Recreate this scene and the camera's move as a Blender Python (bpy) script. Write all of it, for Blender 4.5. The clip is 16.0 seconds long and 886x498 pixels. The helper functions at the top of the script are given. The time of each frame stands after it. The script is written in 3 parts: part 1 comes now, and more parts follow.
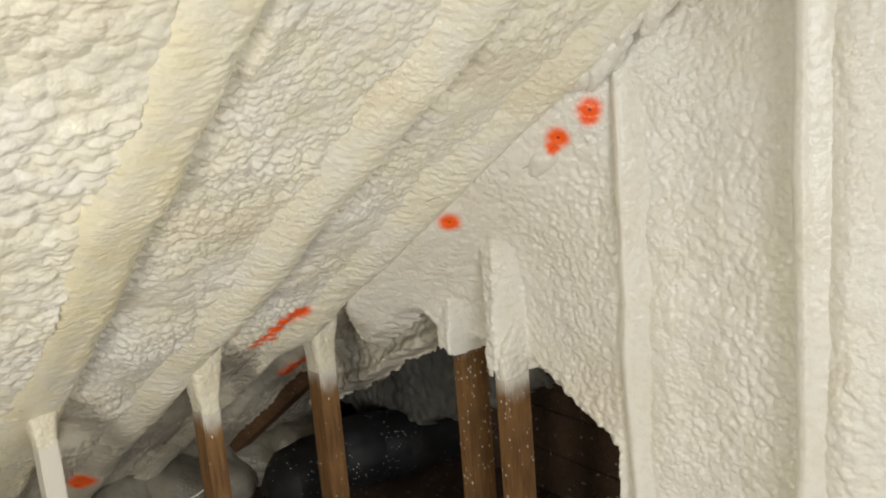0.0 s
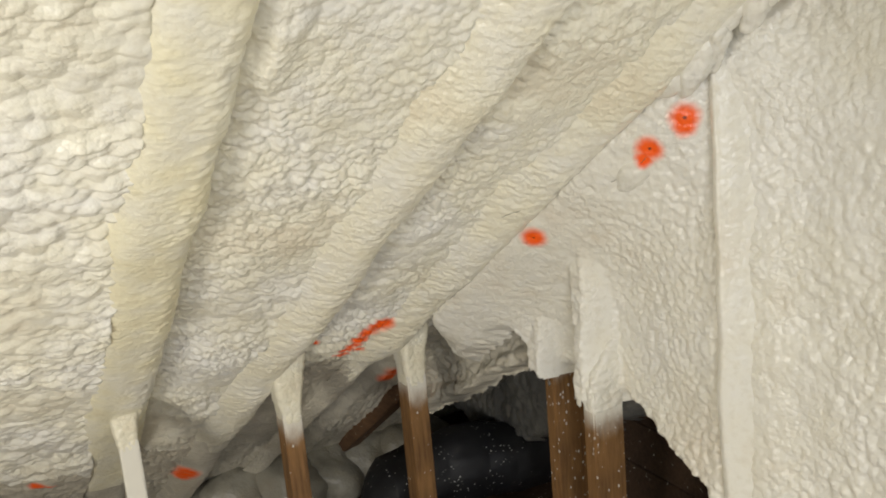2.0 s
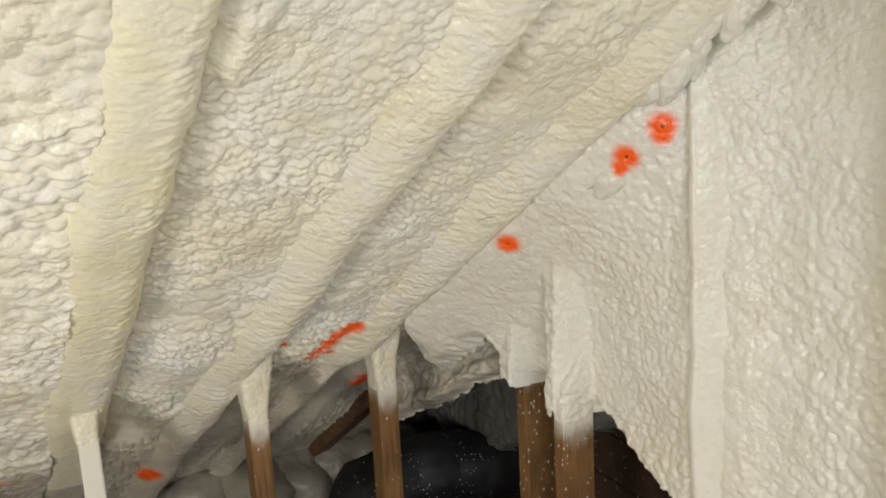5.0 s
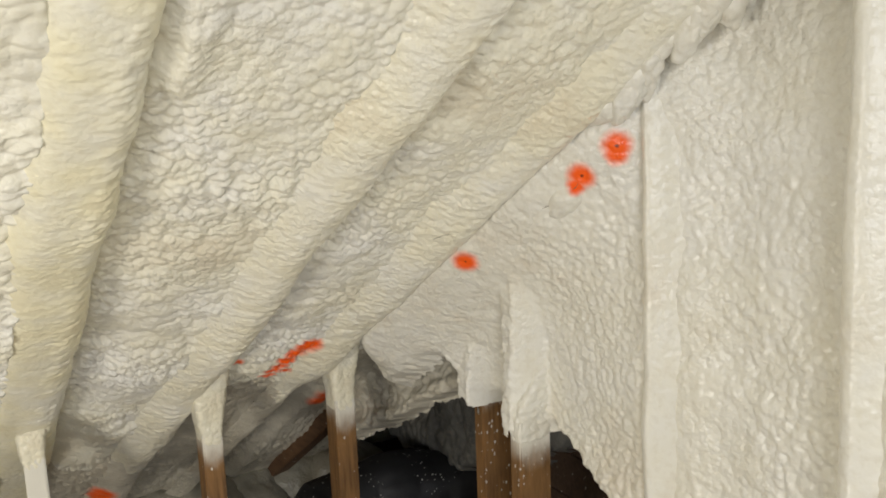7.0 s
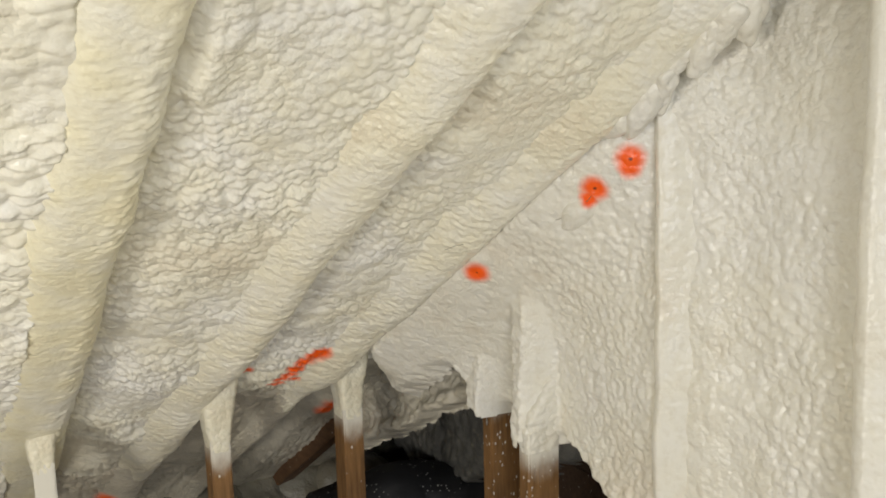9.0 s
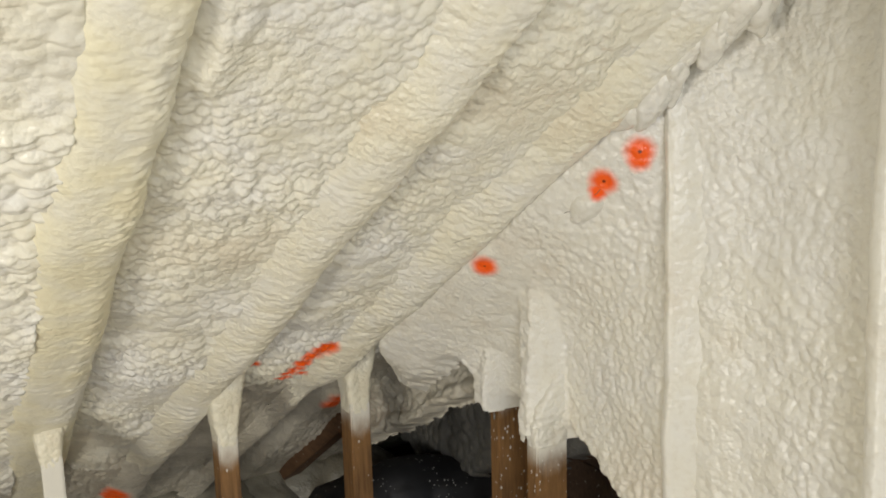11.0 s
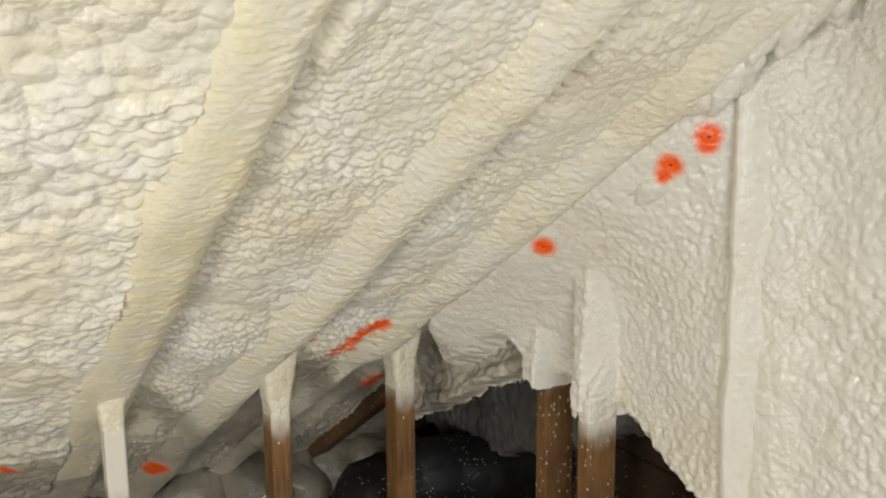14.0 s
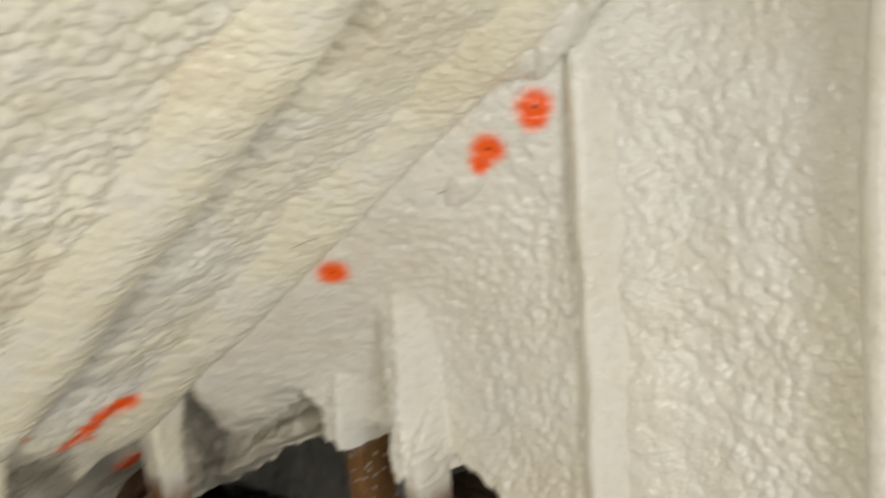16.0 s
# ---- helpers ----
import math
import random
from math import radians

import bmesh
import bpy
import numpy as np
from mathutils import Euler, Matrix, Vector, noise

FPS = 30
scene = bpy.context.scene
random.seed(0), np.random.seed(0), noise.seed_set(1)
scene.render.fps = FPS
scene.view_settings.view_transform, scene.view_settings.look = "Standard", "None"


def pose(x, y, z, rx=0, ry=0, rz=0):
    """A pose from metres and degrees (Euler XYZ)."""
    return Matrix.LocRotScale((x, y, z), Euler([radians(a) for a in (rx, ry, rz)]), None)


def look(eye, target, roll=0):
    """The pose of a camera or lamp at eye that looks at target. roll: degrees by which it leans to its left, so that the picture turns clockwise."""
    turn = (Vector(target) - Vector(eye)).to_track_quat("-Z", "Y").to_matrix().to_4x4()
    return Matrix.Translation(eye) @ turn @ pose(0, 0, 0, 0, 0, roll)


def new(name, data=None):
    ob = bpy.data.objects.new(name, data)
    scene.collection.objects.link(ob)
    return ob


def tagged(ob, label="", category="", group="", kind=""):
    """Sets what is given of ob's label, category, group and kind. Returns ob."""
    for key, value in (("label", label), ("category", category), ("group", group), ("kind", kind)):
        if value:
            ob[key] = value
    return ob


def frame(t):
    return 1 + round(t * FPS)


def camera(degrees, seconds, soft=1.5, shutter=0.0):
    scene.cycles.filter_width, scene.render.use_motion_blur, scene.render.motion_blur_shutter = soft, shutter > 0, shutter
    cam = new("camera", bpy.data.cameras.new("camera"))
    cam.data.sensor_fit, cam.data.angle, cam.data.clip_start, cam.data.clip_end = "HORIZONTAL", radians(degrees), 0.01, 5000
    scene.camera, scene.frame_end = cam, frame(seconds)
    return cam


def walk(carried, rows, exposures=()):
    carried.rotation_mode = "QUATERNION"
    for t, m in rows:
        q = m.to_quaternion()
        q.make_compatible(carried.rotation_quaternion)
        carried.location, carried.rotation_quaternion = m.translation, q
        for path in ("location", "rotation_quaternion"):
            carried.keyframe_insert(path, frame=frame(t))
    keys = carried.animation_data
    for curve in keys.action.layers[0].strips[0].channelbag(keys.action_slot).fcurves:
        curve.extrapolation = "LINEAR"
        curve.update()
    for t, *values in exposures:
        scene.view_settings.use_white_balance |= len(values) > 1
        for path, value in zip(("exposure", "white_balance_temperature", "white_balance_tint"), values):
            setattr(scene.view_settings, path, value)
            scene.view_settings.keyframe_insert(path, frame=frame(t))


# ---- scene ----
cam = camera(56.0, 16.0, soft=1.8, shutter=0.5)
PATH = [
    (0, (-0.024, 0.014, 1.491), (1.162, 1.578, 1.106), -4.6),
    (0.5, (0.107, 0.023, 1.511), (1.166, 1.674, 1.119), -5.1),
    (1, (0.25, 0.022, 1.505), (1.116, 1.778, 1.097), -3.7),
    (1.5, (0.287, 0.031, 1.504), (1.108, 1.81, 1.103), -5.0),
    (2, (0.273, 0.043, 1.516), (1.113, 1.817, 1.13), -5.0),
    (2.5, (0.271, 0.051, 1.516), (1.154, 1.805, 1.135), -3.8),
    (3, (0.283, 0.053, 1.512), (1.161, 1.81, 1.134), -3.0),
    (5.5, (0.313, 0.062, 1.498), (1.196, 1.819, 1.135), -3.0),
    (6, (0.328, 0.064, 1.503), (1.257, 1.808, 1.194), -2.0),
    (6.5, (0.342, 0.046, 1.505), (1.293, 1.782, 1.217), -2.9),
    (7, (0.344, 0.052, 1.492), (1.288, 1.784, 1.163), -2.1),
    (7.5, (0.342, 0.062, 1.5), (1.276, 1.804, 1.197), -1.8),
    (8, (0.336, 0.061, 1.496), (1.272, 1.803, 1.195), -1.9),
    (8.5, (0.326, 0.058, 1.494), (1.263, 1.799, 1.193), -1.6),
    (9, (0.322, 0.055, 1.492), (1.262, 1.794, 1.19), -1.4),
    (11.5, (0.317, 0.069, 1.486), (1.244, 1.814, 1.173), -1.5),
    (12, (0.328, 0.073, 1.49), (1.253, 1.82, 1.188), -1.6),
    (12.5, (0.309, 0.063, 1.494), (1.235, 1.811, 1.201), -1.7),
    (13, (0.261, 0.054, 1.483), (1.207, 1.79, 1.182), -1.3),
    (13.5, (0.199, 0.073, 1.475), (1.153, 1.801, 1.15), -0.6),
    (14, (0.124, 0.096, 1.469), (1.079, 1.822, 1.136), -0.3),
    (14.5, (0.091, 0.139, 1.471), (1.039, 1.865, 1.119), -0.2),
    (15, (0.159, 0.171, 1.457), (1.072, 1.908, 1.071), -0.6),
    (15.5, (0.284, 0.283, 1.448), (1.267, 1.975, 1.036), -0.5),
    (16, (0.419, 0.53, 1.442), (1.793, 1.937, 1.073), -4.9),
]
walk(cam, [(t, look(eye, target, roll)) for t, eye, target, roll in PATH])

# ---- world and lights ----
world = bpy.data.worlds.new("world")
scene.world = world
world.use_nodes = True
world.node_tree.nodes["Background"].inputs[0].default_value = (0.9, 0.95, 1.0, 1)
world.node_tree.nodes["Background"].inputs[1].default_value = 0.05


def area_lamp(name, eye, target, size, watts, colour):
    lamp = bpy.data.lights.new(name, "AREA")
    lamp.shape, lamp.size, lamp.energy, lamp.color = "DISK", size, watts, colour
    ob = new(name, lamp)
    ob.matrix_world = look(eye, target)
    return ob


# added, unseen lamps: a warm one at the left, a cool fill behind the camera
area_lamp("warm_lamp", (-1.25, 0.30, 0.75), (0.7, 2.2, 0.9), 0.6, 24, (1.0, 0.95, 0.86))
area_lamp("cool_fill", (-0.4, -2.3, 1.45), (1.2, 1.4, 1.1), 1.7, 57, (0.93, 0.95, 1.0))


# ---- noise for shaping foam ----
def hash3(i, seed):
    n = (i[..., 0] * 73856093) ^ (i[..., 1] * 19349663) ^ (i[..., 2] * 83492791) ^ (seed * 2654435)
    n = (n & 0xFFFFFFFF).astype(np.uint64)
    n = ((n ^ (n >> np.uint64(15))) * np.uint64(2246822519)) & np.uint64(0xFFFFFFFF)
    n = ((n ^ (n >> np.uint64(13))) * np.uint64(3266489917)) & np.uint64(0xFFFFFFFF)
    n = n ^ (n >> np.uint64(16))
    return n.astype(np.float64) / 4294967295.0


def smooth(x):
    x = np.clip(x, 0, 1)
    return x * x * (3 - 2 * x)


def soft(p, freq, seed):
    """Smooth value noise, -1 to 1; freq is one number or three."""
    q = p * np.asarray(freq, float)
    i = np.floor(q).astype(np.int64)
    f = smooth(q - i)
    out = 0
    for a in (0, 1):
        for b in (0, 1):
            for c in (0, 1):
                w = (f[..., 0] if a else 1 - f[..., 0]) * (f[..., 1] if b else 1 - f[..., 1]) * (f[..., 2] if c else 1 - f[..., 2])
                out = out + w * hash3(i + np.array((a, b, c)), seed)
    return out * 2 - 1


def cells(p, freq, seed):
    """Distance to the nearest of scattered points: round blisters with creases between them."""
    q = p * np.asarray(freq, float)
    i = np.floor(q).astype(np.int64)
    best = np.full(q.shape[:-1], 9.0)
    for a in (-1, 0, 1):
        for b in (-1, 0, 1):
            for c in (-1, 0, 1):
                n = i + np.array((a, b, c))
                d = 0
                for k in range(3):
                    d = d + (n[..., k] + hash3(n, seed + 11 * k) - q[..., k]) ** 2
                best = np.minimum(best, d)
    return np.sqrt(best)


def blisters(p, freq, seed, warp=0.006):
    w = np.stack([soft(p, 28, seed + k) for k in (1, 2, 3)], -1) * warp
    w2 = np.stack([soft(p, 7, seed + k) for k in (4, 5, 6)], -1) * warp * 2.5
    f = np.asarray(freq, float) * np.ones(3)
    a = 0.45 - np.clip(cells(p + w + w2, f, seed + 7), 0, 1.0) ** 2
    b = 0.40 - np.clip(cells(p + w, f * 2.0, seed + 8), 0, 1.0) ** 2
    return a + 0.30 * b


def scales(p, freq, seed, lean, warp=0.006):
    """Blisters that slump along lean, round on one side and undercut on the other."""
    f = np.asarray(freq, float) * np.ones(3)
    w = np.stack([soft(p, 26, seed + k) for k in (1, 2, 3)], -1) * warp
    first = 0.45 - np.clip(cells(p + w, f, seed + 7), 0, 1.0) ** 2
    q = p + w - np.asarray(lean, float) * first[..., None]
    return 0.45 - np.clip(cells(q, f, seed + 7), 0, 1.0) ** 1.7


# ---- materials ----
def material(name):
    m = bpy.data.materials.new(name)
    m.use_nodes = True
    return m, m.node_tree.nodes, m.node_tree.links, m.node_tree.nodes["Principled BSDF"]


def node(nodes, kind, **values):
    n = nodes.new(kind)
    for key, value in values.items():
        if key in n.inputs:
            n.inputs[key].default_value = value
    return n


def tex(nodes, links, scale, detail=4.0, rough=0.55, stretch=(1, 1, 1), source="Object"):
    co = nodes.new("ShaderNodeTexCoord")
    mp = nodes.new("ShaderNodeMapping")
    mp.inputs["Scale"].default_value = stretch
    links.new(co.outputs[source], mp.inputs["Vector"])
    n = node(nodes, "ShaderNodeTexNoise", Scale=scale, Detail=detail, Roughness=rough)
    links.new(mp.outputs[0], n.inputs["Vector"])
    return n


def ramp(nodes, links, source, stops):
    r = nodes.new("ShaderNodeValToRGB")
    while len(r.color_ramp.elements) < len(stops):
        r.color_ramp.elements.new(0.5)
    for e, (at, colour) in zip(r.color_ramp.elements, stops):
        e.position, e.color = at, (*colour, 1) if len(colour) == 3 else colour
    links.new(source, r.inputs[0])
    return r


def mix(nodes, links, factor, a, b):
    m = nodes.new("ShaderNodeMix")
    m.data_type = "RGBA"
    for sock, value in ((m.inputs["Factor"], factor), (m.inputs[6], a), (m.inputs[7], b)):
        if isinstance(value, (tuple, float, int)):
            sock.default_value = value
        else:
            links.new(value, sock)
    return m.outputs[2]


def calc(nodes, links, op, a, b=0.0, clamp=False):
    m = nodes.new("ShaderNodeMath")
    m.operation, m.use_clamp = op, clamp
    for sock, value in ((m.inputs[0], a), (m.inputs[1], b)):
        if isinstance(value, (float, int)):
            sock.default_value = value
        else:
            links.new(value, sock)
    return m.outputs[0]


# spray paint marks: place, radius
mark_nodes = []
MARKS = [  # place, radius, whether a probe hole shows
    ((1.470, 1.372, 1.404), 0.033, 1), ((1.470, 1.374, 1.385), 0.028, 0), ((1.454, 1.464, 1.342), 0.032, 1), ((1.447, 1.478, 1.318), 0.022, 0),
    ((1.352, 1.790, 1.122), 0.034, 1), ((1.094, 2.215, 0.846), 0.036, 0), ((1.080, 2.238, 0.835), 0.036, 0), ((1.062, 2.265, 0.820), 0.034, 0),
    ((1.046, 2.300, 0.800), 0.030, 0), ((1.038, 2.335, 0.775), 0.028, 0), ((1.022, 2.365, 0.757), 0.026, 0), ((1.016, 2.405, 0.725), 0.026, 0), ((1.06, 2.37, 0.73), 0.020, 0),
    ((0.904, 2.318, 0.810), 0.022, 0), ((0.577, 3.031, 0.203), 0.050, 0), ((0.560, 3.060, 0.190), 0.040, 0),
    ((0.114, 2.771, 0.409), 0.028, 0), ((0.150, 2.790, 0.400), 0.022, 0), ((0.060, 2.950, 0.320), 0.03, 0),
    ((1.330, 2.747, 0.515), 0.050, 0), ((1.310, 2.800, 0.480), 0.045, 0),
]


def foam_material(name, pale, yellow, fine=1.0):
    m, nodes, links, bsdf = material(name)
    big = tex(nodes, links, 2.6, 3)
    mid = tex(nodes, links, 14, 4)
    small = tex(nodes, links, 60, 3)
    blend = calc(nodes, links, "ADD", calc(nodes, links, "MULTIPLY", big.outputs[0], 0.7), calc(nodes, links, "MULTIPLY", mid.outputs[0], 0.3))
    tone = ramp(nodes, links, blend, [(0.38, tuple(min(c * 1.02, 0.86) for c in pale)), (0.54, yellow), (0.66, tuple(c * f for c, f in zip(yellow, (0.92, 0.885, 0.85))))])
    colour = tone.outputs[0]
    speck = ramp(nodes, links, small.outputs[0], [(0.25, (0.90, 0.88, 0.84)), (0.5, (1, 1, 1))])
    mul = nodes.new("ShaderNodeMix")
    mul.data_type, mul.blend_type = "RGBA", "MULTIPLY"
    mul.inputs["Factor"].default_value = 0.8
    links.new(colour, mul.inputs[6])
    links.new(speck.outputs[0], mul.inputs[7])
    colour = mul.outputs[2]
    # orange inspection paint sprayed round the probe holes
    geo = nodes.new("ShaderNodeNewGeometry")
    jit = tex(nodes, links, 45, 3)
    paint, hole = None, None
    for place, radius, probed in MARKS:
        d = nodes.new("ShaderNodeVectorMath")
        d.operation = "DISTANCE"
        links.new(geo.outputs["Position"], d.inputs[0])
        d.inputs[1].default_value = place
        mark_nodes.append((place, d))
        wob = calc(nodes, links, "ADD", d.outputs["Value"], calc(nodes, links, "MULTIPLY", calc(nodes, links, "SUBTRACT", jit.outputs[0], 0.5), 0.012))
        r = nodes.new("ShaderNodeMapRange")
        r.interpolation_type = "SMOOTHSTEP"
        r.inputs["From Min"].default_value, r.inputs["From Max"].default_value = radius * 1.32, radius * 0.42
        links.new(wob, r.inputs["Value"])
        if probed:
            pit = nodes.new("ShaderNodeMapRange")
            pit.inputs["From Min"].default_value, pit.inputs["From Max"].default_value = 0.005, 0.002
            links.new(wob, pit.inputs["Value"])
            hole = pit.outputs[0] if hole is None else calc(nodes, links, "MAXIMUM", hole, pit.outputs[0])
        paint = r.outputs[0] if paint is None else calc(nodes, links, "MAXIMUM", paint, r.outputs[0])
    if paint is not None:
        colour = mix(nodes, links, calc(nodes, links, "POWER", paint, 1.0), colour, (1.0, 0.125, 0.011, 1))
        colour = mix(nodes, links, hole, colour, (0.16, 0.02, 0.006, 1))
    links.new(colour, bsdf.inputs["Base Color"])
    bsdf.inputs["Roughness"].default_value = 0.30
    bsdf.inputs["Specular IOR Level"].default_value = 0.5
    bsdf.inputs["Subsurface Weight"].default_value = 0.0
    # beads of foam, about a centimetre across, bent by slow noise
    bend = tex(nodes, links, 22, 2)
    off = nodes.new("ShaderNodeVectorMath")
    off.operation = "MULTIPLY_ADD"
    links.new(bend.outputs["Color"], off.inputs[0])
    off.inputs[1].default_value = (0.009, 0.009, 0.009)
    links.new(nodes["Texture Coordinate"].outputs["Object"], off.inputs[2])
    height = None
    for scale, weight in ((95.0, 1.0), (190.0, 0.3)):
        v = node(nodes, "ShaderNodeTexVoronoi", Scale=scale)
        v.feature = "SMOOTH_F1"
        v.inputs["Smoothness"].default_value = 0.35
        links.new(off.outputs[0], v.inputs["Vector"])
        bead = calc(nodes, links, "MULTIPLY", calc(nodes, links, "MULTIPLY", v.outputs["Distance"], v.outputs["Distance"]), -weight)
        height = bead if height is None else calc(nodes, links, "ADD", height, bead)
    height = calc(nodes, links, "ADD", height, calc(nodes, links, "MULTIPLY", small.outputs[0], 0.18))
    b = nodes.new("ShaderNodeBump")
    patch = ramp(nodes, links, tex(nodes, links, 6.5, 2).outputs[0], [(0.34, (0.12, 0.12, 0.12)), (0.60, (0.34, 0.34, 0.34))])
    links.new(calc(nodes, links, "MULTIPLY", patch.outputs[0], fine), b.inputs["Strength"])
    b.inputs["Distance"].default_value = 0.0075
    links.new(height, b.inputs["Height"])
    links.new(b.outputs[0], bsdf.inputs["Normal"])
    return m


FOAM = foam_material("spray_foam", (0.80, 0.79, 0.735), (0.825, 0.795, 0.66))
FOAM_COAT = foam_material("ridge_spray_foam", (0.80, 0.785, 0.71), (0.83, 0.79, 0.63))
FOAM_FRESH = foam_material("fresh_spray_foam", (0.82, 0.80, 0.69), (0.84, 0.79, 0.575), 0.6)
FOAM_WALL = foam_material("spray_foam_wall", (0.78, 0.765, 0.705), (0.79, 0.765, 0.67))

FOAM_SMOOTH = foam_material("smooth_foam_skin", (0.78, 0.765, 0.705), (0.79, 0.765, 0.67), 0.5)
# thin dusty foam, with the light's fading towards the eave mixed into its colour
FOAM_DIM_DUSTY = foam_material("dim_dusty_foam", (0.42, 0.39, 0.315), (0.62, 0.58, 0.475))
# foam darkened to grey: the shade behind the posts is in the colour
FOAM_SHADE_GREY = foam_material("shade_grey_foam", (0.115, 0.114, 0.107), (0.18, 0.176, 0.160))
# olive foam of the heap, much darker than the slope's foam
FOAM_HEAP = foam_material("dark_olive_foam", (0.20, 0.188, 0.15), (0.34, 0.32, 0.26))


def wood_material(name, dark, light, fade=None, flecks=0.0, along=(9, 9, 0.8)):
    """Sawn timber with its grain along z; fade: the height at which white overspray thins out."""
    m, nodes, links, bsdf = material(name)
    grain = tex(nodes, links, 9, 6, 0.6, along)
    blot = tex(nodes, links, 5, 3)
    v = calc(nodes, links, "ADD", calc(nodes, links, "MULTIPLY", grain.outputs[0], 0.65), calc(nodes, links, "MULTIPLY", blot.outputs[0], 0.35))
    colour = ramp(nodes, links, v, [(0.35, dark), (0.62, light)]).outputs[0]
    rough = 0.65
    if flecks:
        vor = node(nodes, "ShaderNodeTexVoronoi", Scale=75.0)
        links.new(tex(nodes, links, 1, 0, 0.5, (1, 1, 0.55)).inputs["Vector"].links[0].from_socket, vor.inputs["Vector"])
        spot = ramp(nodes, links, vor.outputs["Distance"], [(0.16, (1, 1, 1)), (0.24, (0, 0, 0))])
        gate = tex(nodes, links, 26, 2)
        keep = ramp(nodes, links, gate.outputs[0], [(0.62 - flecks * 0.2, (0, 0, 0)), (0.66 - flecks * 0.2, (1, 1, 1))])
        colour = mix(nodes, links, calc(nodes, links, "MULTIPLY", spot.outputs[0], keep.outputs[0]), colour, (0.66, 0.63, 0.56, 1))
    if fade:
        geo = nodes.new("ShaderNodeNewGeometry")
        sep = nodes.new("ShaderNodeSeparateXYZ")
        links.new(geo.outputs["Position"], sep.inputs[0])
        edge = tex(nodes, links, 18, 4, 0.6, (1, 1, 0.5))
        hgt = calc(nodes, links, "ADD", sep.outputs[2], calc(nodes, links, "MULTIPLY", calc(nodes, links, "SUBTRACT", edge.outputs[0], 0.5), 0.10))
        nor = nodes.new("ShaderNodeSeparateXYZ")
        links.new(geo.outputs["Normal"], nor.inputs[0])
        hgt = calc(nodes, links, "ADD", hgt, calc(nodes, links, "MULTIPLY", nor.outputs[0], 0.025))
        r = nodes.new("ShaderNodeMapRange")
        r.interpolation_type = "SMOOTHSTEP"
        r.inputs["From Min"].default_value, r.inputs["From Max"].default_value = fade - 0.05, fade + 0.05
        links.new(hgt, r.inputs["Value"])
        colour = mix(nodes, links, r.outputs[0], colour, (0.74, 0.715, 0.63, 1))
    links.new(colour, bsdf.inputs["Base Color"])
    bsdf.inputs["Roughness"].default_value = rough
    b = nodes.new("ShaderNodeBump")
    b.inputs["Strength"].default_value, b.inputs["Distance"].default_value = 0.35, 0.002
    links.new(grain.outputs[0], b.inputs["Height"])
    links.new(b.outputs[0], bsdf.inputs["Normal"])
    return m


POST_WOOD = {z: wood_material("post_timber", (0.095, 0.045, 0.015), (0.25, 0.130, 0.045), z, f)
             for z, f in ((0.42, 0.0), (0.545, 0.05), (0.56, 0.15), (0.705, 0.75), (0.615, 0.4))}
OLD_WOOD = wood_material("old_boards", (0.045, 0.027, 0.017), (0.105, 0.064, 0.039), None, 0.25, (2, 9, 9))
BROWN_WOOD = wood_material("bare_rafter_timber", (0.09, 0.045, 0.02), (0.17, 0.09, 0.042), None, 0.1, (6, 1, 6))
DECK = wood_material("roof_deck_boards", (0.05, 0.042, 0.034), (0.10, 0.09, 0.075), None, 0.6, (1, 8, 8))

# wood of the unseen floor, made pale so it bounces light up the slope
BOUNCE_PLYWOOD = wood_material("plywood", (0.30, 0.255, 0.20), (0.44, 0.385, 0.31), None, 0.5, (2, 9, 9))


def duct_material():
    m, nodes, links, bsdf = material("black_duct_plastic")
    base = tex(nodes, links, 12, 3)
    colour = ramp(nodes, links, base.outputs[0], [(0.3, (0.007, 0.007, 0.008)), (0.7, (0.017, 0.017, 0.019))]).outputs[0]
    vor = node(nodes, "ShaderNodeTexVoronoi", Scale=55.0)
    links.new(nodes["Texture Coordinate"].outputs["Object"], vor.inputs["Vector"])
    spot = ramp(nodes, links, vor.outputs["Distance"], [(0.10, (1, 1, 1)), (0.20, (0, 0, 0))])
    gate = tex(nodes, links, 9, 2)
    keep = ramp(nodes, links, gate.outputs[0], [(0.46, (0, 0, 0)), (0.54, (1, 1, 1))])
    colour = mix(nodes, links, calc(nodes, links, "MULTIPLY", spot.outputs[0], keep.outputs[0]), colour, (0.55, 0.54, 0.5, 1))
    links.new(colour, bsdf.inputs["Base Color"])
    bsdf.inputs["Roughness"].default_value = 0.6
    b = nodes.new("ShaderNodeBump")
    b.inputs["Strength"].default_value, b.inputs["Distance"].default_value = 0.5, 0.01
    links.new(base.outputs[0], b.inputs["Height"])
    links.new(b.outputs[0], bsdf.inputs["Normal"])
    return m


DUCT = duct_material()


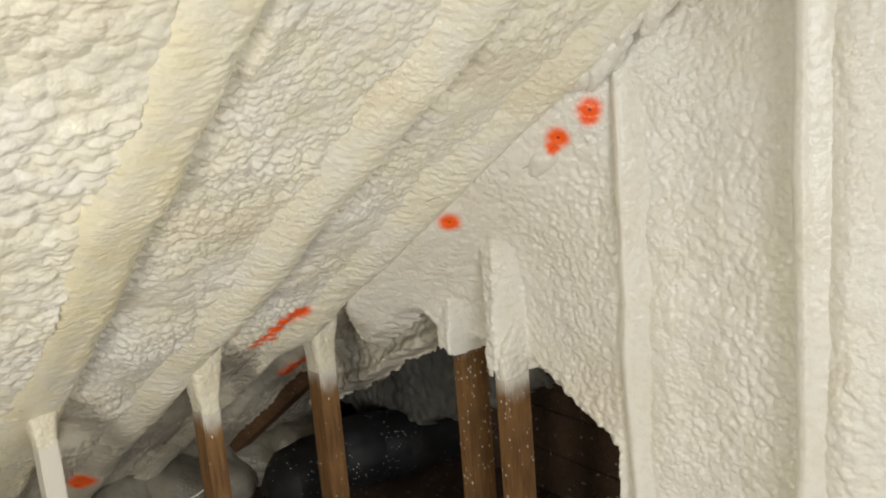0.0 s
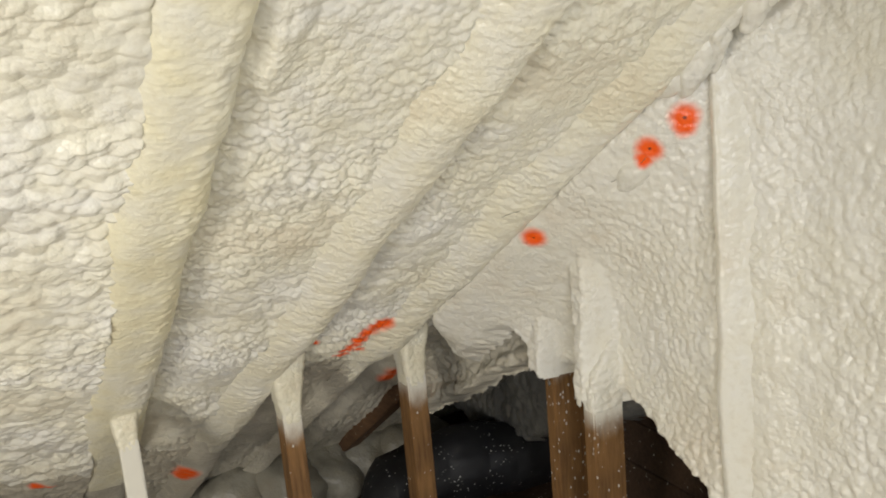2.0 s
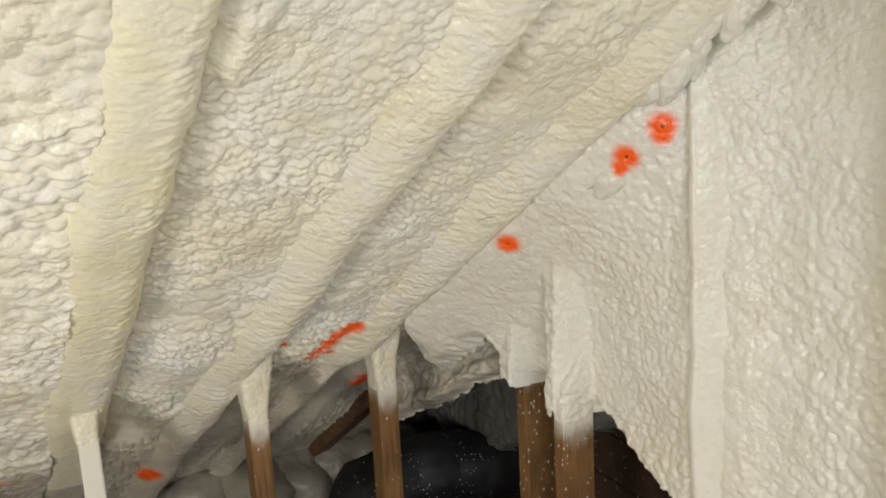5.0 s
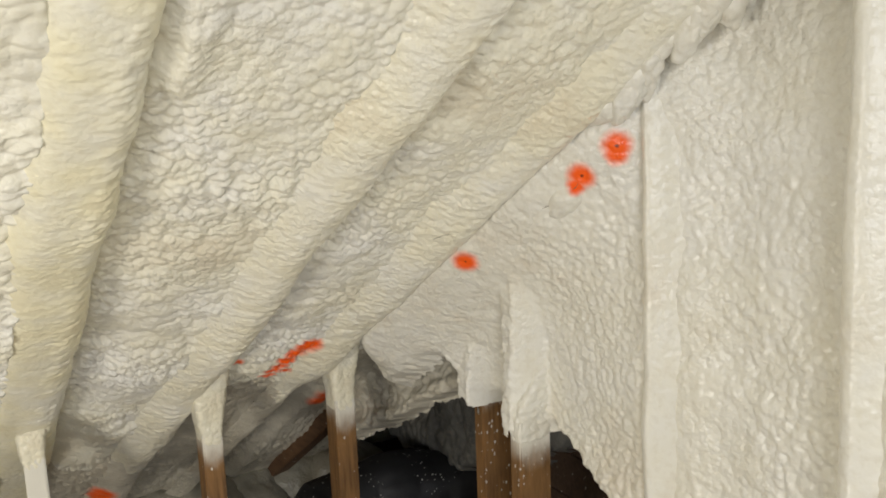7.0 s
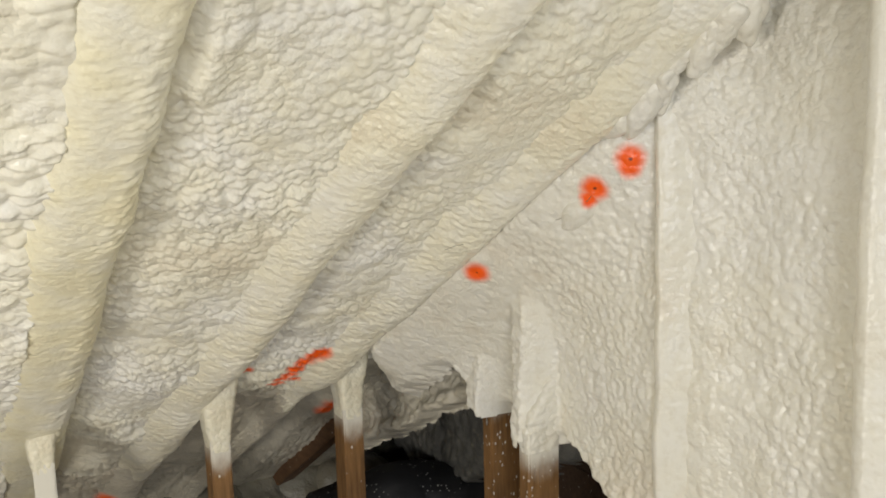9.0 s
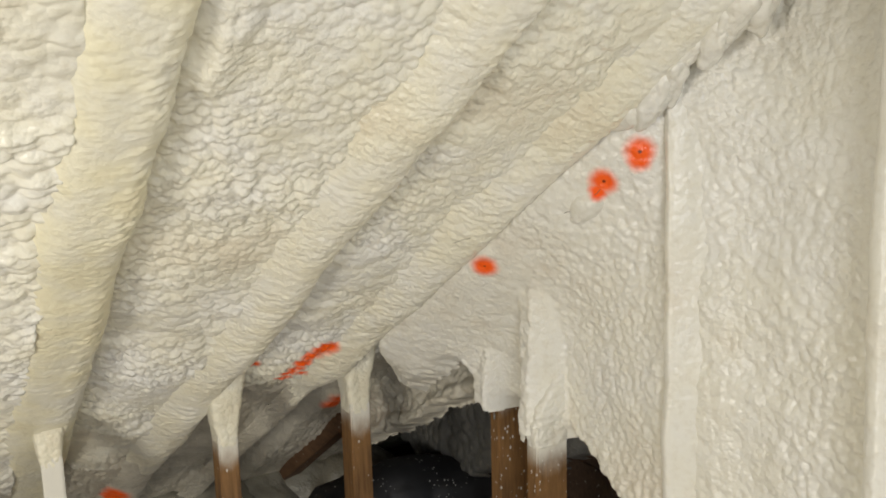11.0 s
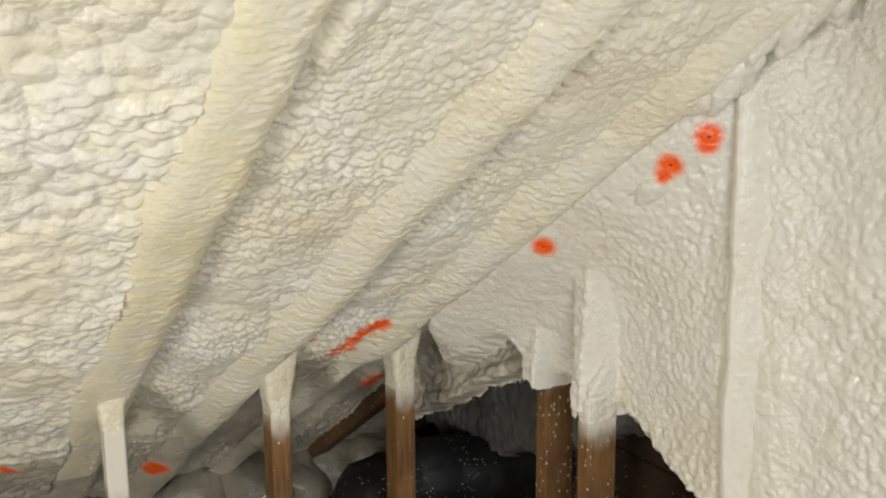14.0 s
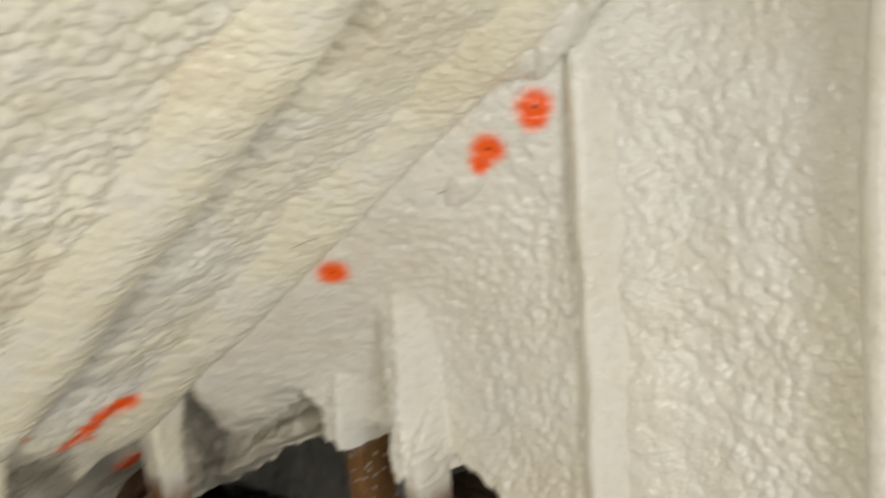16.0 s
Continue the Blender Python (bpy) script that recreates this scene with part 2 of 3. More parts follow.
# ---- mesh makers ----
def grid_mesh(name, pts, mat, keep=None, flip=False):
    """A mesh from an (n, m, 3) array of places; keep: which faces stay."""
    n, k = pts.shape[:2]
    idx = np.arange(n * k).reshape(n, k)
    quads = np.stack([idx[:-1, :-1], idx[1:, :-1], idx[1:, 1:], idx[:-1, 1:]], -1)
    if flip:
        quads = quads[..., ::-1]
    quads = quads.reshape(-1, 4) if keep is None else quads[keep]
    used = np.unique(quads)
    back = np.full(n * k, -1)
    back[used] = np.arange(len(used))
    quads, co = back[quads], pts.reshape(-1, 3)[used]
    me = bpy.data.meshes.new(name)
    me.vertices.add(len(co))
    me.vertices.foreach_set("co", co.astype(np.float32).ravel())
    me.loops.add(quads.size)
    me.loops.foreach_set("vertex_index", quads.astype(np.int32).ravel())
    me.polygons.add(len(quads))
    me.polygons.foreach_set("loop_start", np.arange(0, quads.size, 4, dtype=np.int32))
    me.polygons.foreach_set("use_smooth", np.ones(len(quads), bool))
    me.update(calc_edges=True)
    me.validate()
    me.materials.append(mat)
    return me


def part(name, bm, mat, parent=None, label=""):
    me = bpy.data.meshes.new(name)
    bm.to_mesh(me)
    bm.free()
    me.materials.append(mat)
    ob = new(name, me)
    ob.parent = parent
    return tagged(ob, label)


def grid_part(name, pts, mat, parent=None, label="", keep=None, flip=False):
    ob = new(name, grid_mesh(name, pts, mat, keep, flip))
    ob.parent = parent
    return tagged(ob, label)


def box(lo, hi, bevel=0.003, m=None):
    bm = bmesh.new()
    bmesh.ops.create_cube(bm, size=1)
    c, s = (Vector(lo) + Vector(hi)) / 2, Vector(hi) - Vector(lo)
    bmesh.ops.transform(bm, matrix=Matrix.Translation(c) @ Matrix.Diagonal((*s, 1)), verts=bm.verts)
    if bevel:
        bmesh.ops.bevel(bm, geom=list(bm.edges), offset=bevel, segments=2, affect="EDGES")
    if m is not None:
        bmesh.ops.transform(bm, matrix=m, verts=bm.verts)
    return bm


def stretch(*runs):
    """Steps that are fine where it matters: runs of (from, to, step)."""
    out = [np.arange(a, b, s) for a, b, s in runs]
    return np.concatenate(out + [[runs[-1][1]]])


# ---- the roof slope ----
SLOPE = 0.76
PERP = np.array((0, SLOPE, 1)) / math.hypot(1, SLOPE)    # out through the roof


def rafter_z(y):
    return 2.516 - SLOPE * y


def bay_gap(y):
    return np.interp(y, (0.9, 1.3, 2.3, 2.8, 4), (0.05, 0.055, 0.095, 0.09, 0.07))


RAFTERS = [  # x at y = 1.2, x at y = 2.2, half width at those, how far proud of the bay foam
    (0.506, 0.398, 0.072, 0.074),
    (1.016, 0.800, 0.068, 0.078),
    (1.428, 1.182, 0.052, 0.060),
]


def rafter_x(r, y):
    return r[0] + (r[1] - r[0]) * (y - 1.2)


def ceiling_points():
    xs = stretch((-2.6, -0.7, 0.04), (-0.7, -0.2, 0.006), (-0.2, 1.75, 0.003), (1.75, 2.3, 0.01))
    ys = stretch((-1.0, 0.7, 0.03), (0.7, 0.95, 0.008), (0.95, 2.5, 0.0026), (2.5, 2.65, 0.005), (2.65, 4.2, 0.008))
    X, Y = np.meshgrid(xs, ys, indexing="ij")
    flat = np.stack([X, Y * 1.256, np.zeros_like(X)], -1)
    lump = soft(flat, 3.2, 21) * 0.012 + soft(flat, 8, 22) * 0.009
    # layers of foam laid across the bays, wavier in the bay beyond the first rafter
    tilt = np.stack([X * 0.93 - Y * 0.36, X * 0.36 + Y * 1.2, np.zeros_like(X)], -1)
    wob = np.stack([soft(flat, 6, 33), soft(flat, 9, 34), 0 * X], -1) * 0.03
    layer = np.abs(soft(tilt + wob, (6.0, 15, 1), 31)) * 0.011 + soft(tilt + wob, (13, 34, 1), 32) * 0.005
    left = smooth((rafter_x(RAFTERS[0], Y) - X) / 0.03)
    layer = layer * (0.30 + 0.35 * left)
    patchy = np.clip(0.80 + 0.75 * soft(flat, 5, 43) + 0.35 * soft(flat, 12, 48), 0.15, 1.25)
    beads = scales(tilt, (50, 50, 50), 41, (0.0, 0.005, 0), 0.004) * 0.0120
    rows = scales(tilt, (30, 50, 50), 57, (0.0, 0.008, 0), 0.006) * 0.0110
    bl = (beads + (rows - beads) * left) * patchy + scales(tilt, (25, 22, 25), 42, (0.0, 0.010, 0)) * 0.0120 * np.clip(0.55 + 0.8 * soft(flat, 4, 49), 0.1, 1.3)
    rise = bay_gap(Y)
    # the foam swells where it meets the timbers
    for r in RAFTERS:
        d = np.abs(X - rafter_x(r, Y))
        before = rafter_x(r, Y) - X
        if r is RAFTERS[0]:
            # the first bay was filled up to the timber and ends against it in a broken edge
            edge = before - 0.058 - soft(flat, 11, 44) * 0.010 - soft(flat, 34, 45) * 0.004
            rise = rise - (rise - 0.006) * smooth(edge / 0.014) * (0.25 + 0.75 * np.exp(-(edge / 0.30) ** 2))
            rise = rise + 0.020 * np.where(before < 0, np.exp(-(d / 0.14) ** 2), 0)
            # a column of fat lumps beside the first rafter, ending in a hollow
            roll = np.exp(-((before + 0.125 + 0.01 * soft(flat, 9, 46)) / 0.036) ** 2) * smooth((1.40 - Y) / 0.07)
            rise = rise - roll * (0.024 + 0.012 * blisters(tilt, (34, 26, 30), 47, 0.004))
        else:
            rise = rise - np.where(before > 0, (rise - 0.047) * np.exp(-(d / 0.24) ** 4), -0.026 * np.exp(-(d / 0.14) ** 2))
    r = RAFTERS[2]
    past = X - rafter_x(r, Y)
    rise = rise + 0.06 * smooth((Y - 2.45) / 0.15) * smooth(past / 0.04) * smooth((0.26 - past) / 0.08)
    rise = rise + 0.045 * smooth((Y - 2.40 - 0.05 * soft(flat, 6, 55)) / 0.22) * smooth((X - rafter_x(RAFTERS[1], Y)) / 0.05) * smooth((rafter_x(RAFTERS[2], Y) - X) / 0.05)
    h = lump + layer + bl
    # ragged end of the foam towards the bare boards at the gable
    rag = 1.80 - 0.30 * (Y - 2.85) + soft(flat, 9, 51) * 0.03 + soft(flat, 30, 52) * 0.015
    rise = rise + 0.16 * smooth((X - rag) / 0.05 + 0.5)
    Z = rafter_z(Y) + rise
    P = np.stack([X, Y, Z], -1) - PERP * h[..., None]
    return P


slope = ceiling_points()
# past this ragged line the foam colour darkens to stand for fading light
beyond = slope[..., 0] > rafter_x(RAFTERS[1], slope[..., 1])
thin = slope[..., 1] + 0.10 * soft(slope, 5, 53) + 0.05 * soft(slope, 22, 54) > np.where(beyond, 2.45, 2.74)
ceiling = grid_part("ceiling", slope, FOAM, keep=~thin[:-1, :-1])
tagged(ceiling, "sloping attic ceiling covered in blistered cream spray foam", "ceiling", kind="structure")
eave_ceiling = grid_part("ceiling_eave", slope, FOAM_DIM_DUSTY, keep=thin[:-1, :-1])
tagged(eave_ceiling, "low end of the sloping ceiling, thin dusty foam coloured darker for fading light", "ceiling", kind="structure")


def foam_beam(a, b, side, out, half, proud, steps, seed, ripple=0.0050, taper=None, lean=0.0, skirt=2.6, plump=2.0, dip=0.15, calm=0.0):
    """Foam swollen over a timber from a to b, steep on the side that side points to and running out as a long skirt on the other."""
    a, b, side, out = (np.array(v, float) for v in (a, b, side, out))
    length = np.linalg.norm(b - a)
    n = int(length / steps) + 1
    s = np.linspace(0, 1, n)[:, None]
    axis = a + (b - a) * s[..., None]
    # cross-section, from the skirt's end over the crest to the steep foot
    k = np.linspace(0, 1, 44)
    left = np.stack([-(1 - k) * skirt, (1 - (1 - k) ** plump) ** (3.2 / plump) * (1 + dip) - dip], -1)
    th = np.linspace(math.pi / 2, -0.25, 30)[1:]
    right = np.stack([np.abs(np.cos(th)) ** 0.8, np.sign(np.sin(th)) * np.abs(np.sin(th)) ** 0.75], -1)
    prof = np.concatenate([left, right])
    cx, ey = prof[:, 0][None, :], prof[:, 1][None, :]
    tang = np.gradient(prof * np.array((half, proud)), axis=0)
    nor = np.stack([-tang[:, 1], tang[:, 0]], -1)
    nor /= np.linalg.norm(nor, axis=1, keepdims=True) + 1e-9
    q = np.stack([s * length + 0 * cx, 0 * s + seed * 3.7 + 0 * cx, 0 * s + 0 * cx], -1)
    wide = half * (1 + 0.10 * soft(q, 3.5, seed) + 0.02 * soft(q, 11, seed + 1))
    tall = proud * (1 + 0.10 * soft(q, 4.0, seed + 2) + 0.02 * soft(q, 12, seed + 3))
    if taper is not None:
        f = taper(s * length)
        wide, tall = wide * f, tall * f
    sway = 0.010 * soft(q, 2.2, seed + 5) + 0.005 * soft(q, 8, seed + 6)
    P = axis + side * (cx * wide + sway + lean * np.clip(ey, 0, 1) * tall)[..., None] + out * (ey * tall)[..., None]
    N = side * (nor[:, 0][None, :] + 0 * s)[..., None] + out * (nor[:, 1][None, :] + 0 * s)[..., None]
    u = np.stack([s * length + 0.30 * cx * half, cx * half + 0 * s, ey * proud + 0 * s], -1) + seed
    fine = scales(u, (88, 52, 60), seed + 9, (0.004, 0, 0), 0.003) * ripple + scales(u, (40, 30, 36), seed + 10, (0.006, 0, 0)) * ripple * 1.2
    patchy = (0.8 + 0.5 * soft(u, 9, seed + 12)) * (1 - calm * smooth((0.25 - cx - 0.25 * soft(u, 5, seed + 13)) / 0.7))
    d = fine * patchy + soft(u, (9, 12, 12), seed + 4) * 0.0025 * (1 - calm)
    return P + N * d[..., None]


DOWN = np.array((0, 1, -SLOPE)) / math.hypot(1, SLOPE)
for k, r in enumerate(RAFTERS):
    y0, y1 = (0.2, 3.6)
    a = (rafter_x(r, y0), y0, rafter_z(y0) + r[3] * 1.0)
    b = (rafter_x(r, y1), y1, rafter_z(y1) + r[3] * 1.0)
    rafter = tagged(new("rafter"), "roof rafter buried under a rounded ridge of cream spray foam", "rafter", "rafters of the roof slope")
    rafter.location = a
    along = np.array(b) - np.array(a)
    along /= np.linalg.norm(along)
    side = np.cross(along, PERP)
    side /= np.linalg.norm(side)
    if side[0] < 0:
        side = -side
    taper = None
    if k == 2:
        taper = lambda t: 1 - 0.50 * smooth((t - 2.75) / 0.25)
    pts = foam_beam(a, b, side, -PERP, r[2] * 0.9, r[3] * 0.95, 0.0032, 100 + 20 * k, taper=taper, lean=(0.18, 0.32, 0.32)[k], skirt=(1.8, 1.9, 2.2)[k], plump=(5.0, 2.0, 2.0)[k], calm=(0.7, 0.3, 0.1)[k])
    # from here down the coat's colour carries the dimness of the eave
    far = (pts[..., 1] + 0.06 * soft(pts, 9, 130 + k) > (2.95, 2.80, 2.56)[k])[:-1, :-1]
    grid_part("foam_coat", pts - np.array(a), FOAM_FRESH if k == 0 else FOAM_COAT, rafter, "rippled yellowish foam skin", keep=~far, flip=True)
    grid_part("foam_end", pts - np.array(a), FOAM_DIM_DUSTY, rafter, "thin dusty foam, coloured darker for the dim eave end", keep=far, flip=True)
    turn = Vector(along).to_track_quat("Y", "Z").to_matrix().to_4x4()
    long = float(np.linalg.norm(np.array(b) - np.array(a)))
    part("timber", box((-0.022, 0, 0.012), (0.022, long, 0.14), 0.003, turn), BROWN_WOOD, rafter)

# a length of bare rafter by the gable
bare = tagged(new("rafter"), "bare brown rafter by the gable, foam only at its sides", "rafter", "rafters of the roof slope")
a, b = np.array((1.43, 2.84, rafter_z(2.84) + 0.03)), np.array((1.22, 3.95, rafter_z(3.95) + 0.03))
bare.location = a
turn = Vector(b - a).to_track_quat("Y", "Z").to_matrix().to_4x4()
part("timber", box((-0.035, 0, 0), (0.035, float(np.linalg.norm(b - a)), 0.16), 0.004, turn), BROWN_WOOD, bare)

# roof boards above the foam
deck = tagged(new("roof_deck"), "dark roof boards above the foam", "roof", kind="structure")
for k in range(30):
    y = -0.9 + k * 0.175
    zc = rafter_z(y) + 0.23
    m = pose(0, y, zc, -math.degrees(math.atan(SLOPE)))
    part("board", box((-2.6, 0, 0), (2.9, 0.215, 0.022), 0.002, m), DECK, deck)


# ---- the gable wall ----
def arch(y):
    return np.interp(y, (1.30, 1.365, 1.385, 1.45, 1.50, 1.60, 1.70, 1.735, 1.80, 1.93, 2.01, 2.035, 2.06, 2.29, 2.33, 2.40, 2.46), (-0.5, -0.5, 0.505, 0.54, 0.56, 0.62, 0.67, 0.685, 0.67, 0.70, 0.70, 0.79, 0.81, 0.645, 0.65, 0.74, 0.88))


def wall_points():
    ys = stretch((-1.6, 0.45, 0.03), (0.45, 2.45, 0.004))
    zs = stretch((-0.2, 0.3, 0.012), (0.3, 1.95, 0.004), (1.95, 3.4, 0.03))
    Y, Z = np.meshgrid(ys, zs, indexing="ij")
    flat = np.stack([0 * Y, Y, Z], -1)
    lump = soft(flat, 4, 61) * 0.008 + soft(flat, 10, 62) * 0.006
    low = arch(Y) + soft(flat, 20, 65) * 0.016 + soft(flat, 60, 66) * 0.010
    lip = 0.05 * smooth((low + 0.035 - Z) / 0.045)
    # past the posts the foam goes on as a curtain below the last rafter, and everywhere it thickens towards that rafter
    X = 1.606 - 0.062 * smooth((Y - 1.322) / 0.065)
    X = X - np.clip(X - (1.9 - 0.2 * Y), 0, 1) * smooth((Y - 1.85) / 0.2)
    for at, out in ((1.285, 0.034), (0.810, 0.040), (0.30, 0.03)):
        X = X - out * np.exp(-((Y - at) / 0.075) ** 2) * smooth((at + 0.09 - Y) / 0.05)
    edge = rafter_x(RAFTERS[2], Y) + 0.045
    near = np.clip((rafter_z(Y) - Z) / 0.15, 0, 9)
    X = X - np.clip(X - edge, 0, 1) * np.exp(-near ** 1.4) * smooth((Y - 1.12) / 0.45) * (0.25 + 0.75 * smooth((2.4 - Y) / 0.25)) + lip
    # foam run down over the two posts
    for yc, face, top, half, ramp_out in ((1.766, 1.444, 1.25, 0.064, 0.050), (1.985, 1.452, 1.14, 0.050, 0.026)):
        ridge = smooth((half - np.abs(Y - yc - 0.008 * soft(flat, 11, 68))) / ramp_out) * smooth((top - Z) / 0.25)
        X = X - np.clip(X - face, 0, 1) * ridge
    solid = np.stack([X, Y, Z], -1)
    # ribs run slantwise down the wall
    slant = np.stack([X, 0.75 * Y - 0.66 * Z, 0.66 * Y + 0.75 * Z], -1)
    bl = scales(slant, (56, 64, 58), 63, (0, 0.003, -0.005), 0.004) * 0.0090 * (0.75 + 0.5 * soft(flat, 5, 67)) + scales(slant, (25, 30, 26), 64, (0, 0.005, -0.008)) * 0.0065
    X = X - lump - bl
    keep = ((Z > low - 0.012)[:-1, :-1]) & ((Z < rafter_z(Y) + 0.13)[:-1, :-1])
    return np.stack([X, Y, Z], -1), keep


pts, keep = wall_points()
wall = grid_part("wall_gable", pts, FOAM_WALL, keep=keep, flip=True)
tagged(wall, "gable wall sprayed with blistered cream foam, ragged at the foot", "wall", kind="structure")


def foam_blob(parent, place, size, turn, seed):
    """A lump of foam that squeezed out of the corner: a squashed ball with folds."""
    th = np.linspace(0, 2 * math.pi, 56)[:, None]
    ph = np.linspace(0.001, math.pi - 0.001, 40)[None, :]
    n = np.stack([np.cos(th) * np.sin(ph), np.sin(th) * np.sin(ph), np.cos(ph) + 0 * th], -1)
    P = n * np.array(size)
    P = P * (1 + 0.16 * soft(n + seed, 1.6, seed))[..., None]
    R = np.array(Euler([radians(a) for a in turn]).to_matrix())
    P = P @ R.T
    P = P + (n @ R.T) * (blisters(P + seed, 45, seed + 2) * 0.006 + soft(P + seed, 22, seed + 3) * 0.006)[..., None]
    grid_part("foam_blob", P + np.array(place), FOAM_WALL, parent, "folded lump of foam")


lumps = random.Random(5)
y = 1.36
while y > 0.86:
    size = lumps.uniform(0.8, 1.25)
    x = min(rafter_x(RAFTERS[2], y) + lumps.uniform(0.030, 0.060), 1.575)
    foam_blob(wall, (x, y, rafter_z(y) + lumps.uniform(-0.012, 0.016)), (0.027 * size, 0.072 * size, 0.024 * size), (lumps.uniform(-58, -24), lumps.uniform(-20, 20), lumps.uniform(-22, 8)), 700 + int(y * 1000))
    y -= lumps.uniform(0.022, 0.042)
# one fat lobe squeezed out below the rafter, between the paint marks
foam_blob(wall, (1.462, 1.535, 1.290), (0.030, 0.060, 0.034), (-38, 0, 10), 777)


def curtain_fold():
    """Behind the curtain a second, recessed sheet of foam hangs lower, ending in a thick ragged lip."""
    ys, zs = np.arange(1.955, 2.80, 0.004), np.arange(0.25, 1.10, 0.004)
    Y, Z = np.meshgrid(ys, zs, indexing="ij")
    flat = np.stack([0 * Y, Y, Z], -1)
    low = np.interp(Y, (1.955, 2.29, 2.60, 2.80), (0.765, 0.585, 0.40, 0.30)) + soft(flat, 17, 120) * 0.016 + soft(flat, 50, 121) * 0.008
    up = np.clip(Z - low, 0, 1)
    X = 1.9 - 0.2 * Y + 0.070 - 0.030 * np.exp(-((up - 0.030) / 0.030) ** 2) + 0.07 * smooth((0.016 - up) / 0.016)
    X = X - scales(flat, (1, 40, 44), 122, (0, 0.003, 0.006)) * 0.014 - scales(flat, (1, 20, 24), 123, (0, 0.004, 0.008)) * 0.016 - soft(flat, 9, 124) * 0.010
    keep = ((Z > low - 0.01) & (Z < rafter_z(Y) + 0.10))[:-1, :-1]
    # the fold's shade comes partly from this darker foam colour
    grid_part("foam_fold", np.stack([X, Y, Z], -1), FOAM_DIM_DUSTY, wall, "recessed foam with a ragged lip, shade put into its colour", keep=keep, flip=True)


curtain_fold()


def stud(y, z0, z1, x_face, half, proud, seed, skew=0.0, lean=0.0, tilt=0.0, skirt=2.5):
    s = tagged(new("wall_stud"), "wall stud hidden under a smooth band of cream foam", "stud", "studs of the gable wall")
    s.location = (x_face, y, z0)
    a, b = (x_face + proud, y, z0), (x_face + proud - tilt, y + skew, z1)
    pts = foam_beam(a, b, (0, 1, 0), (-1, 0, 0), half, proud, 0.004, seed, 0.0016, lean=lean, skirt=skirt, plump=1.6, dip=0.6)
    grid_part("foam_coat", pts - np.array((x_face, y, z0)), FOAM_SMOOTH, s, "smooth cream foam skin")
    part("timber", box((0.05, -0.022, 0), (0.14, 0.022, z1 - z0), 0.003), BROWN_WOOD, s)
    return s


stud(1.322, -0.2, 1.66, 1.544, 0.030, 0.062, 300, 0.012, 0.02, 0.045, 2.6)
stud(0.868, -0.2, 1.90, 1.532, 0.038, 0.070, 330, 0.0, 0.20)
stud(0.35, -0.2, 2.25, 1.545, 0.040, 0.060, 350)


# ---- posts ----
def post(kind, x0, x1, y0, y1, top, wood, label, foam_to, seed, swell=0.010, flare=0.02, sink=0.0):
    """A square timber with a sleeve of foam round its top."""
    p = tagged(new(kind), label, "post", "posts below the roof slope")
    cx, cy = (x0 + x1) / 2, (y0 + y1) / 2
    p.location = (cx, cy, -0.2)
    bm = box((x0 - cx, y0 - cy, 0), (x1 - cx, y1 - cy, top + (0.05 if sink else 0.2)), 0.004)
    part("timber", bm, POST_WOOD[wood], p)
    # sleeve: rounded rectangle that grows towards the top
    zs = np.arange(foam_to, top, 0.004)[:, None]
    th = np.linspace(0, 2 * math.pi, 80)[None, :]
    hx, hy = (x1 - x0) / 2, (y1 - y0) / 2
    k = 5.0
    rad = 1 / (np.abs(np.cos(th)) ** k + np.abs(np.sin(th)) ** k) ** (1 / k)
    t = (zs - foam_to) / (top - foam_to)
    flat = np.stack([np.cos(th) * 0.05 + 0 * zs, np.sin(th) * 0.05 + 0 * zs, zs + 0 * th], -1) + seed
    grow = swell * smooth(t / 0.5) * (0.75 + 0.5 * soft(flat, 9, seed)) + flare * t ** 1.6
    grow = grow + (blisters(flat, (45, 45, 60), seed + 1) * (0.008 if kind == "gable_post" else 0.004) + soft(flat, 20, seed + 2) * 0.003) * smooth(t / 0.1) - 0.004 * (1 - smooth(t / 0.06))
    P = np.stack([np.cos(th) * rad * (hx + grow) + sink * smooth((t - 0.3) / 0.7), np.sin(th) * rad * (hy + grow), zs + 0.2 + 0 * th], -1)
    grid_part("foam_coat", P, FOAM_WALL if kind == "gable_post" else FOAM_COAT, p, "blistered cream foam sleeve", flip=True)
    return p


WHITE_TOP = "sawn timber knee-wall post, top whitened by foam overspray"
post("knee_wall_post", 0.350, 0.402, 2.36, 2.45, 0.82, 0.42, WHITE_TOP, 0.60, 400, 0.004, 0.030)
post("knee_wall_post", 0.803, 0.860, 2.36, 2.45, 0.82, 0.545, WHITE_TOP, 0.56, 420, 0.005, 0.034)
post("knee_wall_post", 1.208, 1.272, 2.36, 2.45, 0.82, 0.56, WHITE_TOP, 0.58, 440, 0.004, 0.025)
post("gable_post", 1.490, 1.590, 1.955, 2.005, 0.80, 0.705, "brown gable post flecked with foam, foam swelling round its top", 0.700, 460, 0.004, 0.0)
post("gable_post", 1.455, 1.550, 1.720, 1.768, 0.86, 0.615, "brown gable post with a thick drip of foam over its top", 0.640, 480, 0.008, 0.0, 0.07)


# ---- behind the posts ----
# the near floor is out of view and serves as a reflector
floor = part("floor", box((-2.6, -2.6, -0.24), (1.45, 1.9, -0.2), 0), BOUNCE_PLYWOOD)
tagged(floor, "unseen attic floor of pale flecked plywood, added to bounce light upward", "floor", kind="structure")
eave_floor = part("floor_eave", box((-2.6, 1.9, -0.25), (2.9, 4.6, -0.21), 0), OLD_WOOD)
tagged(eave_floor, "dark brown boards under the eave, dusty", "floor", kind="structure")
side_floor = part("floor_side", box((1.45, -2.6, -0.25), (2.9, 1.9, -0.21), 0), OLD_WOOD)
